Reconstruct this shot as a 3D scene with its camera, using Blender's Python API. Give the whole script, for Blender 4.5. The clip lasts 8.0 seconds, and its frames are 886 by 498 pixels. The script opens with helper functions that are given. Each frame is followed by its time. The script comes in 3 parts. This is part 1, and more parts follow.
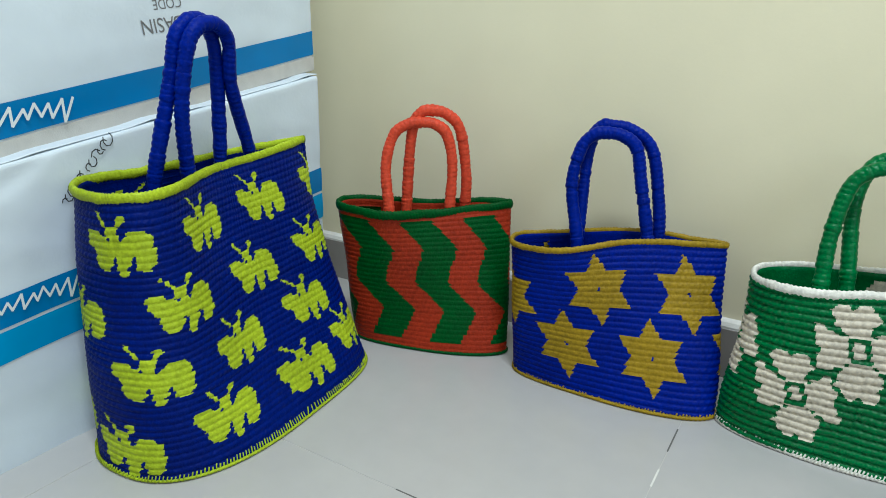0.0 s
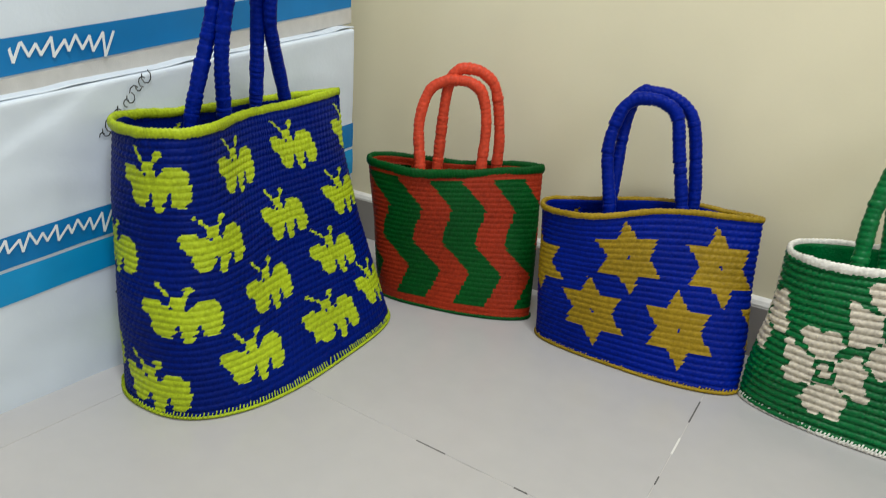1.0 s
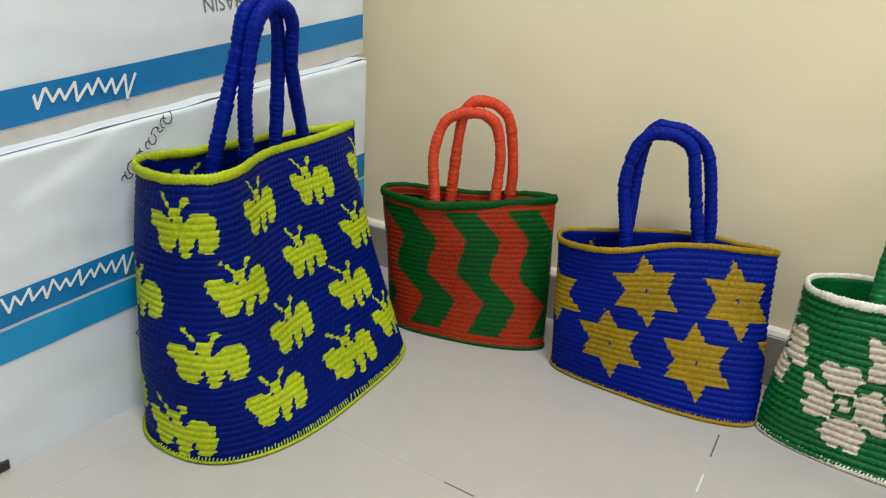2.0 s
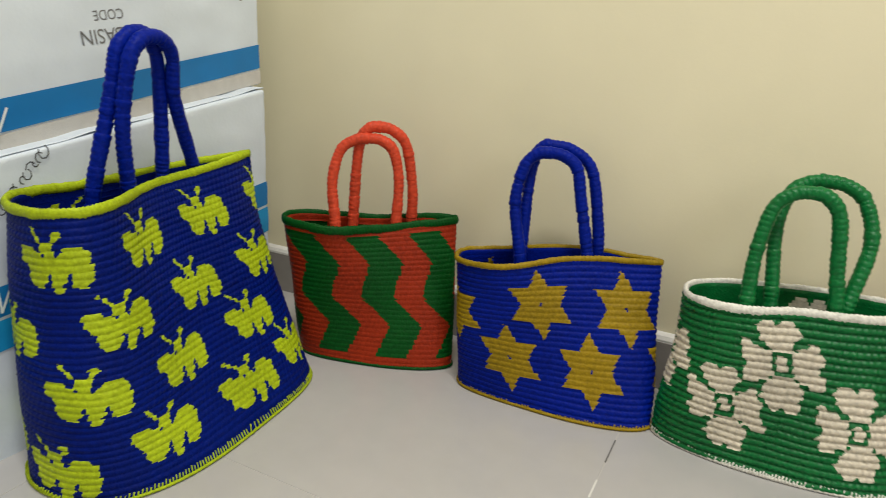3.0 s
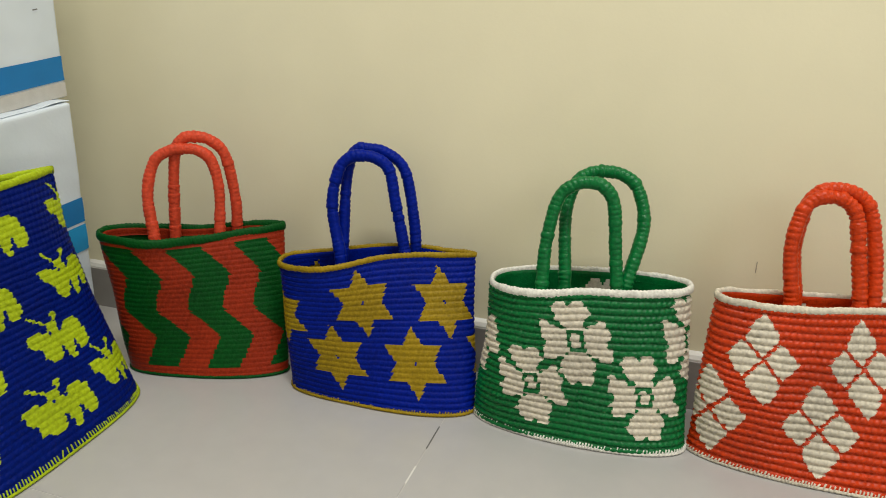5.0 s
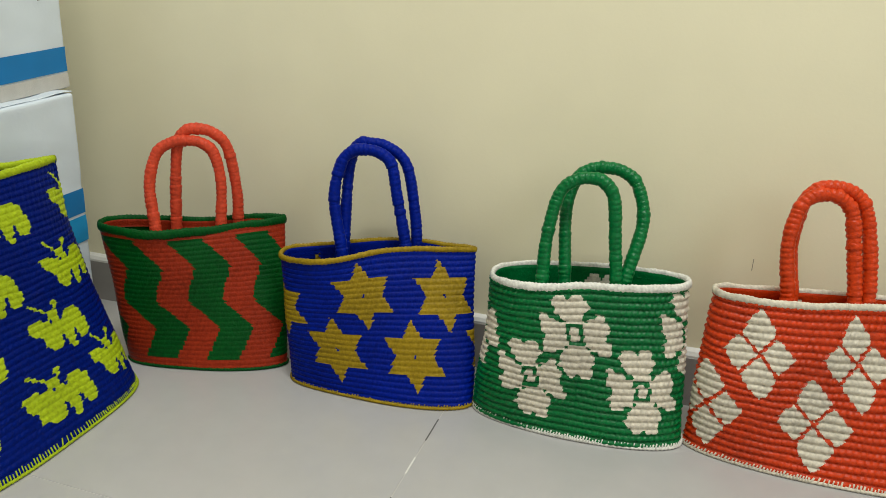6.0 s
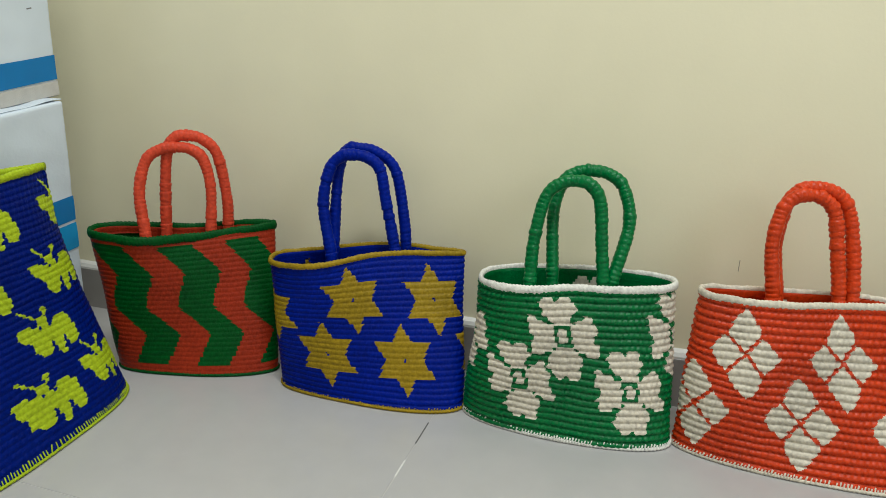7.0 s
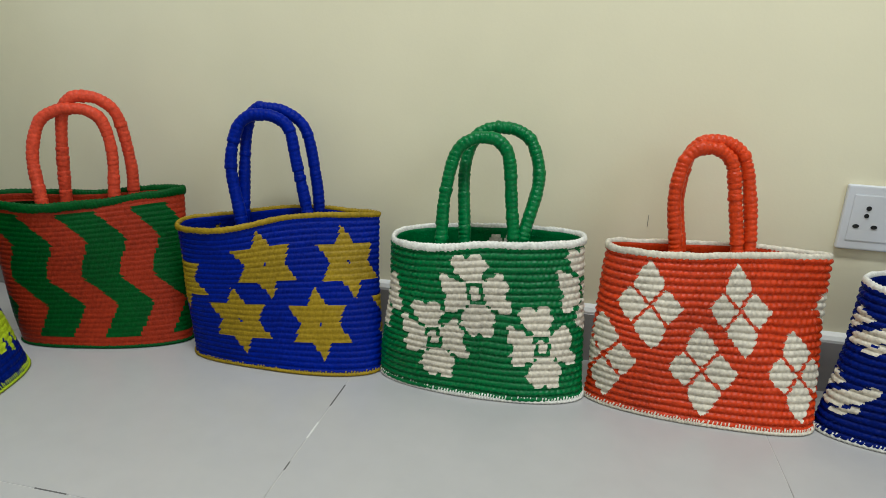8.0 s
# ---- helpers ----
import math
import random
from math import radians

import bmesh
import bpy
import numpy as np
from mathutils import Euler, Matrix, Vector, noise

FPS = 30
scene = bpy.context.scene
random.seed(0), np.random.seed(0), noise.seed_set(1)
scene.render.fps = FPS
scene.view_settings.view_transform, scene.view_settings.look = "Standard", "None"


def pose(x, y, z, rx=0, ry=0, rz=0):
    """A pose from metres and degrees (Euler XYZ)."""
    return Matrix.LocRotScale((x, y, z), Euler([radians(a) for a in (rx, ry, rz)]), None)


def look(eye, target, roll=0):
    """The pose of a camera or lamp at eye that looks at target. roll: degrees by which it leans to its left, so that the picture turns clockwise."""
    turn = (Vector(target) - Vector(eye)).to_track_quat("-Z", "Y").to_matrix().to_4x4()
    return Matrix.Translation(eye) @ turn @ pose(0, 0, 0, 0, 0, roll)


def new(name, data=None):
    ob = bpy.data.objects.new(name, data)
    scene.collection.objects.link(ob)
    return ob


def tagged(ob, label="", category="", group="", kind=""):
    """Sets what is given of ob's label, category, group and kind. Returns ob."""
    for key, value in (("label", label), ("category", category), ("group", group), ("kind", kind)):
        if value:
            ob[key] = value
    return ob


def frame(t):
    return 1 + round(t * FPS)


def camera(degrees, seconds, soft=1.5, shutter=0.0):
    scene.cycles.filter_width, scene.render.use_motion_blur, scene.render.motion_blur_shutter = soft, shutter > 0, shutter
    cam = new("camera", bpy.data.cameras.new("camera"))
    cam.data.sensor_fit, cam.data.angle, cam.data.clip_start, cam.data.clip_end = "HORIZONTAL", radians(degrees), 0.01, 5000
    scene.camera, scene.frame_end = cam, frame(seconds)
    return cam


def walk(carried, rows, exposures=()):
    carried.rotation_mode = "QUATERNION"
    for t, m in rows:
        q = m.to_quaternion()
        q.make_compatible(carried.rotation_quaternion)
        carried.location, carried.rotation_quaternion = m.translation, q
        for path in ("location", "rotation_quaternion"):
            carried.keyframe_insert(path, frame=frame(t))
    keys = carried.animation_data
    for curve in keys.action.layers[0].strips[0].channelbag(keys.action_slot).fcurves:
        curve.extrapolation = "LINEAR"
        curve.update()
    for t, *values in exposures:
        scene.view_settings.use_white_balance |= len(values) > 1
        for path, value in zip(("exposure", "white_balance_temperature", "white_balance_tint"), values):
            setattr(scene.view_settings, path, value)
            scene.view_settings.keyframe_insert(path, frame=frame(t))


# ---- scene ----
cam = camera(68.4, 8.0, soft=0.65, shutter=0.35)
PATH = [
    (0, (-0.0289, -1.0312, 0.5117), (-1.1178, 0.7748, -0.182), 1.3),
    (0.5, (-0.0366, -1.0423, 0.5095), (-1.1322, 0.7548, -0.1976), 3.7),
    (0.8, (-0.0385, -1.0489, 0.4918), (-1.1508, 0.7188, -0.1998), 4.2),
    (1, (-0.0433, -1.0445, 0.4829), (-1.1588, 0.7137, -0.2853), 4.1),
    (1.2, (-0.0502, -1.0424, 0.4815), (-1.1745, 0.6758, -0.3081), 4.7),
    (1.5, (-0.0755, -1.0545, 0.484), (-1.1722, 0.6871, -0.3485), 5.8),
    (1.7, (-0.0999, -1.0656, 0.5051), (-1.2044, 0.6893, -0.2886), 4.5),
    (2.8, (-0.0355, -1.0379, 0.5306), (-1.0312, 0.8258, -0.1499), 4.0),
    (3, (-0.02, -1.0367, 0.5239), (-0.9646, 0.8625, -0.131), 3.0),
    (3.2, (-0.0094, -1.0372, 0.5260), (-0.9029, 0.8637, -0.1284), 2.4),
    (3.5, (0.0133, -1.0245, 0.5417), (-0.8614, 0.9091, -0.1088), 1.7),
    (4, (0.0444, -1.0157, 0.5461), (-0.7171, 0.9657, -0.1066), 1.3),
    (4.2, (0.0626, -1.0208, 0.5416), (-0.6671, 0.9674, -0.0540), 1.0),
    (4.5, (0.0833, -1.019, 0.535), (-0.6238, 0.9935, -0.081), 1.2),
    (5, (0.1021, -1.0145, 0.5383), (-0.5272, 1.0157, -0.1032), 1.9),
    (5.2, (0.101, -1.0212, 0.5217), (-0.5051, 1.019, -0.1088), 2.2),
    (6.3, (0.0921, -1.0312, 0.525), (-0.515, 1.0123, -0.0932), 2.9),
    (6.5, (0.0988, -1.0323, 0.5206), (-0.5028, 1.0168, -0.0855), 2.6),
    (7, (0.1066, -1.0334, 0.5217), (-0.4895, 1.019, -0.0799), 2.4),
    (7.5, (0.1199, -1.0234, 0.5261), (-0.4451, 1.019, -0.1343), 2.3),
    (7.7, (0.1476, -1.0112, 0.5173), (-0.3863, 1.0301, -0.1732), 2.2),
    (7.8, (0.1548, -1.0193, 0.5072), (-0.2985, 1.0251, -0.1673), 2.2),
    (8, (0.1587, -1.0179, 0.5006), (-0.2597, 1.0545, -0.1765), 2.5),
]
walk(cam, [(t, look(eye, target, roll)) for t, eye, target, roll in PATH],
    [(0, 0.08, 5350, 4), (0.5, 0.02, 5600, 8), (1.5, 0.08, 6000, 11.5), (3.5, -0.06, 6400, 11.5), (5, -0.08, 6300, 10), (6.5, -0.1, 5950, 6.5), (8, -0.12, 5620, 7)])

# ---- world and light ----
world = bpy.data.worlds.new("world")
scene.world = world
world.use_nodes = True
world.node_tree.nodes["Background"].inputs[0].default_value = (0.9, 0.95, 1.0, 1)
world.node_tree.nodes["Background"].inputs[1].default_value = 0.3


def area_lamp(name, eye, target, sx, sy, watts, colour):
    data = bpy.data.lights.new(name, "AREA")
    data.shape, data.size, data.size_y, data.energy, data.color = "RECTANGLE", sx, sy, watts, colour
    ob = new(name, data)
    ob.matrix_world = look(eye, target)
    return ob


# area lamps added for unseen sources: a warm one overhead, a bluish one east
area_lamp("unseen_overhead_lamp", (0.15, -1.0, 2.62), (0.15, -1.0, 0), 1.2, 0.25, 45, (1.0, 0.97, 0.88))
area_lamp("unseen_east_lamp", (2.1, -1.8, 1.55), (-0.3, -0.3, 0.4), 1.9, 1.6, 23, (0.90, 0.96, 1.0))


# ---- materials ----
def material(name, colour, rough=0.5, vary=0.12, scale=40.0, bump=0.1, fine=600.0, metal=0.0, spec=0.5, coat=0.0, patch=3.0):
    """Principled paint with variation at two scales and a fine relief."""
    m = bpy.data.materials.new(name)
    m.use_nodes = True
    n, l = m.node_tree.nodes, m.node_tree.links
    b = n["Principled BSDF"]
    b.inputs["Roughness"].default_value, b.inputs["Metallic"].default_value = rough, metal
    b.inputs["Specular IOR Level"].default_value = spec
    b.inputs["Coat Weight"].default_value = coat
    co = n.new("ShaderNodeTexCoord")
    big, small = n.new("ShaderNodeTexNoise"), n.new("ShaderNodeTexNoise")
    big.inputs["Scale"].default_value, small.inputs["Scale"].default_value = patch, scale
    big.inputs["Detail"].default_value = 4
    mix = n.new("ShaderNodeMath")
    mix.operation = "ADD"
    ramp = n.new("ShaderNodeMapRange")
    ramp.inputs[1].default_value, ramp.inputs[2].default_value = 0.6, 1.4
    ramp.inputs[3].default_value, ramp.inputs[4].default_value = 1 - vary, 1 + vary
    hsv = n.new("ShaderNodeHueSaturation")
    hsv.inputs["Color"].default_value = (*colour, 1)
    l.new(co.outputs["Object"], big.inputs["Vector"])
    l.new(co.outputs["Object"], small.inputs["Vector"])
    l.new(big.outputs[0], mix.inputs[0])
    l.new(small.outputs[0], mix.inputs[1])
    l.new(mix.outputs[0], ramp.inputs[0])
    l.new(ramp.outputs[0], hsv.inputs["Value"])
    l.new(hsv.outputs[0], b.inputs["Base Color"])
    if bump:
        grain, bp = n.new("ShaderNodeTexNoise"), n.new("ShaderNodeBump")
        grain.inputs["Scale"].default_value = fine
        bp.inputs["Strength"].default_value, bp.inputs["Distance"].default_value = bump, 0.001
        l.new(co.outputs["Object"], grain.inputs["Vector"])
        l.new(grain.outputs[0], bp.inputs["Height"])
        l.new(bp.outputs[0], b.inputs["Normal"])
    return m


def cord(name, colour, rough=0.40, vary=0.34, spec=0.15):
    """Plastic crochet cord: each stitch a little lighter or darker than the next."""
    return material(name, colour, rough, vary, 190.0, 0.75, 330.0, spec=spec, patch=9.0)


BLUE = cord("royal_blue_cord", (0.0008, 0.0110, 0.225), 0.42, spec=0.08)
NAVY = cord("deep_blue_cord", (0.0006, 0.0085, 0.142), 0.45, spec=0.07)
LIME = cord("lime_cord", (0.365, 0.465, 0.011))
GREEN = cord("green_cord", (0.0012, 0.135, 0.030), 0.34, spec=0.26)
DARK_GREEN = cord("dark_green_cord", (0.003, 0.068, 0.010), spec=0.10)
CREAM = cord("cream_cord", (0.66, 0.60, 0.49))
RED = cord("orange_red_cord", (0.56, 0.044, 0.004), 0.34, spec=0.24)
BRICK = cord("brick_orange_cord", (0.29, 0.027, 0.008), spec=0.10)
CORAL = cord("coral_cord", (0.56, 0.06, 0.025))
GOLD = cord("mustard_cord", (0.30, 0.20, 0.008))
WHITE_CORD = cord("white_cord", (0.74, 0.72, 0.66))

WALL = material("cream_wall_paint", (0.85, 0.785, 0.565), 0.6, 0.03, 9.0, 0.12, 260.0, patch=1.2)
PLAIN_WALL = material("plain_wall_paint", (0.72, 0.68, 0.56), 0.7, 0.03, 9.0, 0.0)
CEILING = material("ceiling_paint", (0.8, 0.8, 0.78), 0.7, 0.02, 9.0, 0.0)
TILE = material("vitrified_tile", (0.475, 0.462, 0.458), 0.28, 0.035, 30.0, 0.03, 200.0, patch=5.0)
GROUT = material("grey_grout", (0.30, 0.285, 0.27), 0.85, 0.2, 220.0, 0.3)
n_, l_ = GROUT.node_tree.nodes, GROUT.node_tree.links
dirt, bar = n_.new("ShaderNodeTexNoise"), n_.new("ShaderNodeValToRGB")
dirt.inputs["Scale"].default_value, dirt.inputs["Detail"].default_value = 9.0, 1.0
bar.color_ramp.elements[0].position, bar.color_ramp.elements[0].color = 0.32, (0.28, 0.27, 0.26, 1)
bar.color_ramp.elements[1].position, bar.color_ramp.elements[1].color = 0.37, (0.60, 0.58, 0.56, 1)
l_.new(n_["Texture Coordinate"].outputs["Object"], dirt.inputs["Vector"])
l_.new(dirt.outputs[0], bar.inputs[0])
l_.new(bar.outputs[0], n_["Principled BSDF"].inputs["Base Color"])
SKIRT = material("grey_skirting_tile", (0.30, 0.28, 0.265), 0.35, 0.06, 40.0, 0.03)
BEAD = material("white_cement_bead", (0.74, 0.73, 0.70), 0.7, 0.08, 90.0, 0.3)
CARTON = material("white_carton", (0.66, 0.725, 0.80), 0.62, 0.07, 14.0, 0.22, 180.0, patch=5.0)
CARTON_EDGE = material("grey_beige_carton", (0.52, 0.505, 0.475), 0.8, 0.10, 60.0, 0.3)
PRINT = material("blue_print", (0.002, 0.17, 0.46), 0.5, 0.07, 30.0, 0.05)
LIGHT_PRINT = material("light_blue_print", (0.008, 0.27, 0.58), 0.5, 0.07, 30.0, 0.05)
WHITE_PRINT = material("white_print", (0.72, 0.76, 0.78), 0.55, 0.05, 60.0, 0.0)
INK = material("grey_ink", (0.16, 0.16, 0.17), 0.6, 0.2, 200.0, 0.0)
SCUFF = material("scuffed_paint", (0.33, 0.30, 0.23), 0.7, 0.3, 300.0, 0.1)
PEN = material("black_marker", (0.03, 0.03, 0.035), 0.5, 0.1, 200.0, 0.0)
DIRT = material("joint_dirt_grey", (0.13, 0.125, 0.12), 0.8, 0.3, 120.0, 0.2)
TAPE = material("black_tape", (0.02, 0.02, 0.022), 0.4, 0.1, 90.0, 0.0)
PLATE = material("white_socket_plastic", (0.72, 0.73, 0.76), 0.3, 0.02, 60.0, 0.0)
HOLE = material("socket_hole", (0.012, 0.012, 0.012), 0.6, 0.05, 60.0, 0.0)


# ---- mesh helpers ----
def mesh_of(name, verts, faces, mat, smooth=True):
    me = bpy.data.meshes.new(name)
    me.from_pydata([tuple(map(float, v)) for v in verts], [], [tuple(map(int, f)) for f in faces])
    me.materials.append(mat)
    if smooth:
        me.polygons.foreach_set("use_smooth", [True] * len(me.polygons))
    me.update()
    return me


def child(name, me, parent, label=""):
    ob = new(name, me)
    ob.parent = parent
    return tagged(ob, label) if label else ob


def part(name, bm, mat, parent, label="", smooth=False):
    me = bpy.data.meshes.new(name)
    bm.to_mesh(me)
    bm.free()
    me.materials.append(mat)
    if smooth:
        me.polygons.foreach_set("use_smooth", [True] * len(me.polygons))
    return child(name, me, parent, label) if parent else new(name, me)


def box_bm(lo, hi, bevel=0.0, segments=2):
    bm = bmesh.new()
    m = Matrix.LocRotScale([(a + b) / 2 for a, b in zip(lo, hi)], None, [b - a for a, b in zip(lo, hi)])
    bmesh.ops.create_cube(bm, size=1, matrix=m)
    if bevel:
        bmesh.ops.bevel(bm, geom=bm.edges[:], offset=bevel, segments=segments, affect="EDGES", profile=0.6)
    return bm


def tube(points, radius, sides=10, closed=False):
    """Rings of vertices along a line of points; radius: a function of (index, angle) or a number."""
    p = np.asarray(points, float)
    n = len(p)
    tan = np.roll(p, -1, 0) - np.roll(p, 1, 0) if closed else np.gradient(p, axis=0)
    tan /= np.linalg.norm(tan, axis=1)[:, None]
    side = np.zeros_like(p)
    ref = np.cross(tan[0], (0, 0, 1.0))
    if np.linalg.norm(ref) < 0.2:
        ref = np.cross(tan[0], (0, 1.0, 0))
    for i in range(n):
        ref = ref - tan[i] * (ref @ tan[i])
        ref /= np.linalg.norm(ref)
        side[i] = ref
    up = np.cross(side, tan)
    ang = np.arange(sides) * 2 * np.pi / sides
    r = np.array([[radius(i, a) if callable(radius) else radius for a in ang] for i in range(n)])
    v = p[:, None] + r[..., None] * (np.cos(ang)[None, :, None] * side[:, None] + np.sin(ang)[None, :, None] * up[:, None])
    faces = []
    for i in range(n if closed else n - 1):
        j = (i + 1) % n
        for k in range(sides):
            m = (k + 1) % sides
            faces.append((i * sides + k, i * sides + m, j * sides + m, j * sides + k))
    if not closed:
        faces += [tuple(range(sides))[::-1], tuple((n - 1) * sides + k for k in range(sides))]
    return v.reshape(-1, 3), faces


def spline(knots, step):
    """Points about step apart on a Catmull-Rom curve through the knots."""
    k = [Vector(q) for q in knots]
    k = [2 * k[0] - k[1], *k, 2 * k[-1] - k[-2]]
    out = []
    for a, b, c, d in zip(k, k[1:], k[2:], k[3:]):
        count = max(2, int((c - b).length / step))
        for i in range(count):
            t = i / count
            out.append(0.5 * (2 * b + (c - a) * t + (2 * a - 5 * b + 4 * c - d) * t * t + (3 * b - a - 3 * c + d) * t ** 3))
    return out + [k[-2]]


# ---- the shell of the room ----
def slab(name, lo, hi, mat, label="", category=""):
    ob = part(name, box_bm(lo, hi), mat, None)
    return tagged(ob, label, category, kind="structure")


X0, X1, Y0, TOP = -1.75, 2.2, -3.4, 2.75
slab("wall_north", (X0 - 0.15, 0.0135, -0.1), (X1 + 0.15, 0.163, TOP), WALL, "cream painted plaster wall behind the bags", "wall")
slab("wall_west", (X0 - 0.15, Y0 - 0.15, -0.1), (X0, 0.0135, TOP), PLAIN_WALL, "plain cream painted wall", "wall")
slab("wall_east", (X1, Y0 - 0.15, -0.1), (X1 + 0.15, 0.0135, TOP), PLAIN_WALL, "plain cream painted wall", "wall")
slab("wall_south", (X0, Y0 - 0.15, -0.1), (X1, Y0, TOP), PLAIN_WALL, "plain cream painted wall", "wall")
slab("ceiling", (X0 - 0.15, Y0 - 0.15, TOP), (X1 + 0.15, 0.163, TOP + 0.1), CEILING, "plain white ceiling", "ceiling")
floor = slab("floor", (X0, Y0, -0.1), (X1, 0.0135, -0.0008), GROUT, "pale vitrified floor tiles with thin dirty joints", "floor")


# ---- crocheted bags ----
def shape(s, th, v):
    """Points of a bag's side: th runs round it (-pi/2 is the front), v from the foot to the rim."""
    ct, st = np.cos(th), np.sin(th)
    n = np.where(ct < 0, s["n_left"], s["n"])
    nt = np.where(ct < 0, s["n_top_left"], s["n_top"])
    p = 2 / (n + (nt - n) * v)
    ux, uy = np.sign(ct) * np.abs(ct) ** p, np.sign(st) * np.abs(st) ** p
    mix = lambda a, b: a + (b - a) * v
    a, b = mix(s["foot"][0], s["rim"][0]), mix(s["foot"][1], s["rim"][1])
    x, y = a * ux, b * uy * (1 - mix(s["pinch_foot"], s["pinch"]) * ux)
    y = y + s["dent"] * np.exp(-((ux - s["dent_at"]) / s.get("dent_wide", 0.35)) ** 2) * v ** s.get("dent_power", 3.0) * np.clip(-uy * 4, 0, 1)
    yaw = np.radians(mix(s["yaw"][0], s["yaw"][1]))
    cx, cy = mix(s["at"][0], s["top"][0]), mix(s["at"][1], s["top"][1])
    z = v * (s["high"] + s["slope"] * ux) + s["wave"] * np.sin(3.3 * ux + s["wave_at"]) * v ** 5 + 0.0015
    wx = cx + np.cos(yaw) * x - np.sin(yaw) * y
    if "leans_on" in s:  # a flat face behind the bag presses its back straight
        wx = s["leans_on"] + np.logaddexp(0, (wx - s["leans_on"]) / 0.004) * 0.004
    return np.stack([wx, cy + np.sin(yaw) * x + np.cos(yaw) * y, z * np.ones_like(x)], -1)


def around(s, count):
    """count angles at even steps of length round the bag, from the middle of the front towards its right-hand end."""
    th = np.linspace(-np.pi / 2, 1.5 * np.pi, 4001)
    p = shape(s, th, 0.5)
    run = np.r_[0, np.cumsum(np.linalg.norm(np.diff(p, axis=0), axis=1))]
    return np.interp(np.arange(count) / count * run[-1], run, th), run[-1]


COL = 0.0083  # width of a stitch


def stitches(s):
    """Rows and columns of stitches."""
    return round(s["high"] / s["row"]), 2 * round(around(s, 4)[1] / COL / 2)


BUTTERFLY = [
    "...#............",
    "....#....##.....",
    ".....#...#......",
    "......###.......",
    "####..###..####.",
    "######.##.######",
    "################",
    ".###############",
    "..##############",
    "..#####.###.####",
    "..#####.###.####",
    "...###..##..###.",
    "........##......",
]
FLOWER = [
    "....###.###.....",
    "...########.....",
    "....########....",
    "....#######.....",
    "##...#####...##.",
    "####..####.####.",
    "######....######",
    "######.##.######",
    ".#####.##.#####.",
    ".#####.##.#####.",
    "######....######",
    "#####.####.#####",
    "###..######..###",
    "....########....",
    "....########....",
    "...########.....",
    "....#######.....",
    ".....##.###.....",
]
SPRIG = [
    "..#............",
    "..###..........",
    "..#####......##",
    ".#####.....####",
    ".###.....######",
    "###....#######.",
    "#....########..",
    "...#########...",
    "..########.....",
    "..######..##...",
    "...##...####...",
    "......####.....",
]


def bitmap(rows, wide, high):
    """A motif of wide x high metres drawn in characters."""
    cells = np.array([[ch == "#" for ch in row] for row in rows])
    h, w = cells.shape

    field = np.pad(cells.astype(float), 2)

    def inside(dx, dz):
        fi, fj = ((0.5 - dz / high) * h + 1.5).clip(0, h + 2.9), ((0.5 + dx / wide) * w + 1.5).clip(0, w + 2.9)
        i, j = fi.astype(int), fj.astype(int)
        a, b = fi - i, fj - j
        return (field[i, j] * (1 - b) + field[i, j + 1] * b) * (1 - a) + (field[i + 1, j] * (1 - b) + field[i + 1, j + 1] * b) * a > 0.45
    return inside


def star(dx, dz, r=0.0535):
    hole = (np.abs(dx) < 0.0016) & (np.abs(dz) < 0.0030)
    up = (dz > -r / 2) & (np.abs(dx) * 1.80 + dz < r)
    down = (-dz > -r / 2) & (np.abs(dx) * 1.80 - dz < r)
    return (up | down) & ~hole


def clover(dx, dz):
    got = np.zeros(np.broadcast(dx, dz).shape, bool)
    for cx, cz, w, h in ((0, 0.031, 0.0205, 0.0315), (0, -0.031, 0.0205, 0.0315), (0.0222, 0, 0.0215, 0.0245), (-0.0222, 0, 0.0215, 0.0245)):
        got |= (np.abs(dx - cx) / w) ** 1.25 + (np.abs(dz - cz) / h) ** 1.25 < 1.05
    return got & (np.abs(np.abs(dx) * 1.15 - np.abs(dz)) > 0.0034)


MOTIFS = {"butterfly": bitmap(BUTTERFLY, 0.090, 0.072), "star": star, "flower": bitmap(FLOWER, 0.093, 0.119), "clover": clover, "sprig": bitmap(SPRIG, 0.078, 0.060)}


def places(s, rows, cols):
    """Length along the girth from the middle of the front (negative to the left) and height, six places a stitch and a row."""
    girth = around(s, 4)[1]
    u = (np.arange(cols * 6) + 0.5) / (cols * 6) * girth
    return np.where(u > girth / 2, u - girth, u)[None, :], ((np.arange(rows * 6) + 0.5) * s["high"] / rows / 6)[:, None], girth


def ragged(rows, rng):
    """The slant of the strand in each row, by which the edges of the colours are toothed."""
    return np.repeat(rng.uniform(-0.0018, 0.0018, rows), 6)[:, None] + np.tile(np.linspace(0.0013, -0.0013, 6), rows)[:, None]


def pattern(s, rows, cols, rng):
    """For each sixth of a stitch the number of the motif that it belongs to; 0 is the ground colour. Edges are ragged from row to row."""
    grid = np.zeros((rows * 6, cols * 6), int)
    u, z, girth = places(s, rows, cols)
    jag = ragged(rows, rng)
    spots = list(s["motifs"]) + [(a + girth / 2, b) for a, b in s["motifs"] if -0.36 * girth < 2 * a < 0.36 * girth]
    for k, (u0, z0) in enumerate(spots, 1):
        du = (u - u0 + girth / 2) % girth - girth / 2 + jag
        taken = grid > 0
        for step in ((0, 2), (0, -2), (3, 0), (-3, 0)):
            taken = taken | np.roll(grid > 0, step, (0, 1))
        grid[MOTIFS[s["motif"]](du + s["skew"] * (z - z0), z - z0 + 0 * du) & ~taken] = k
    return grid


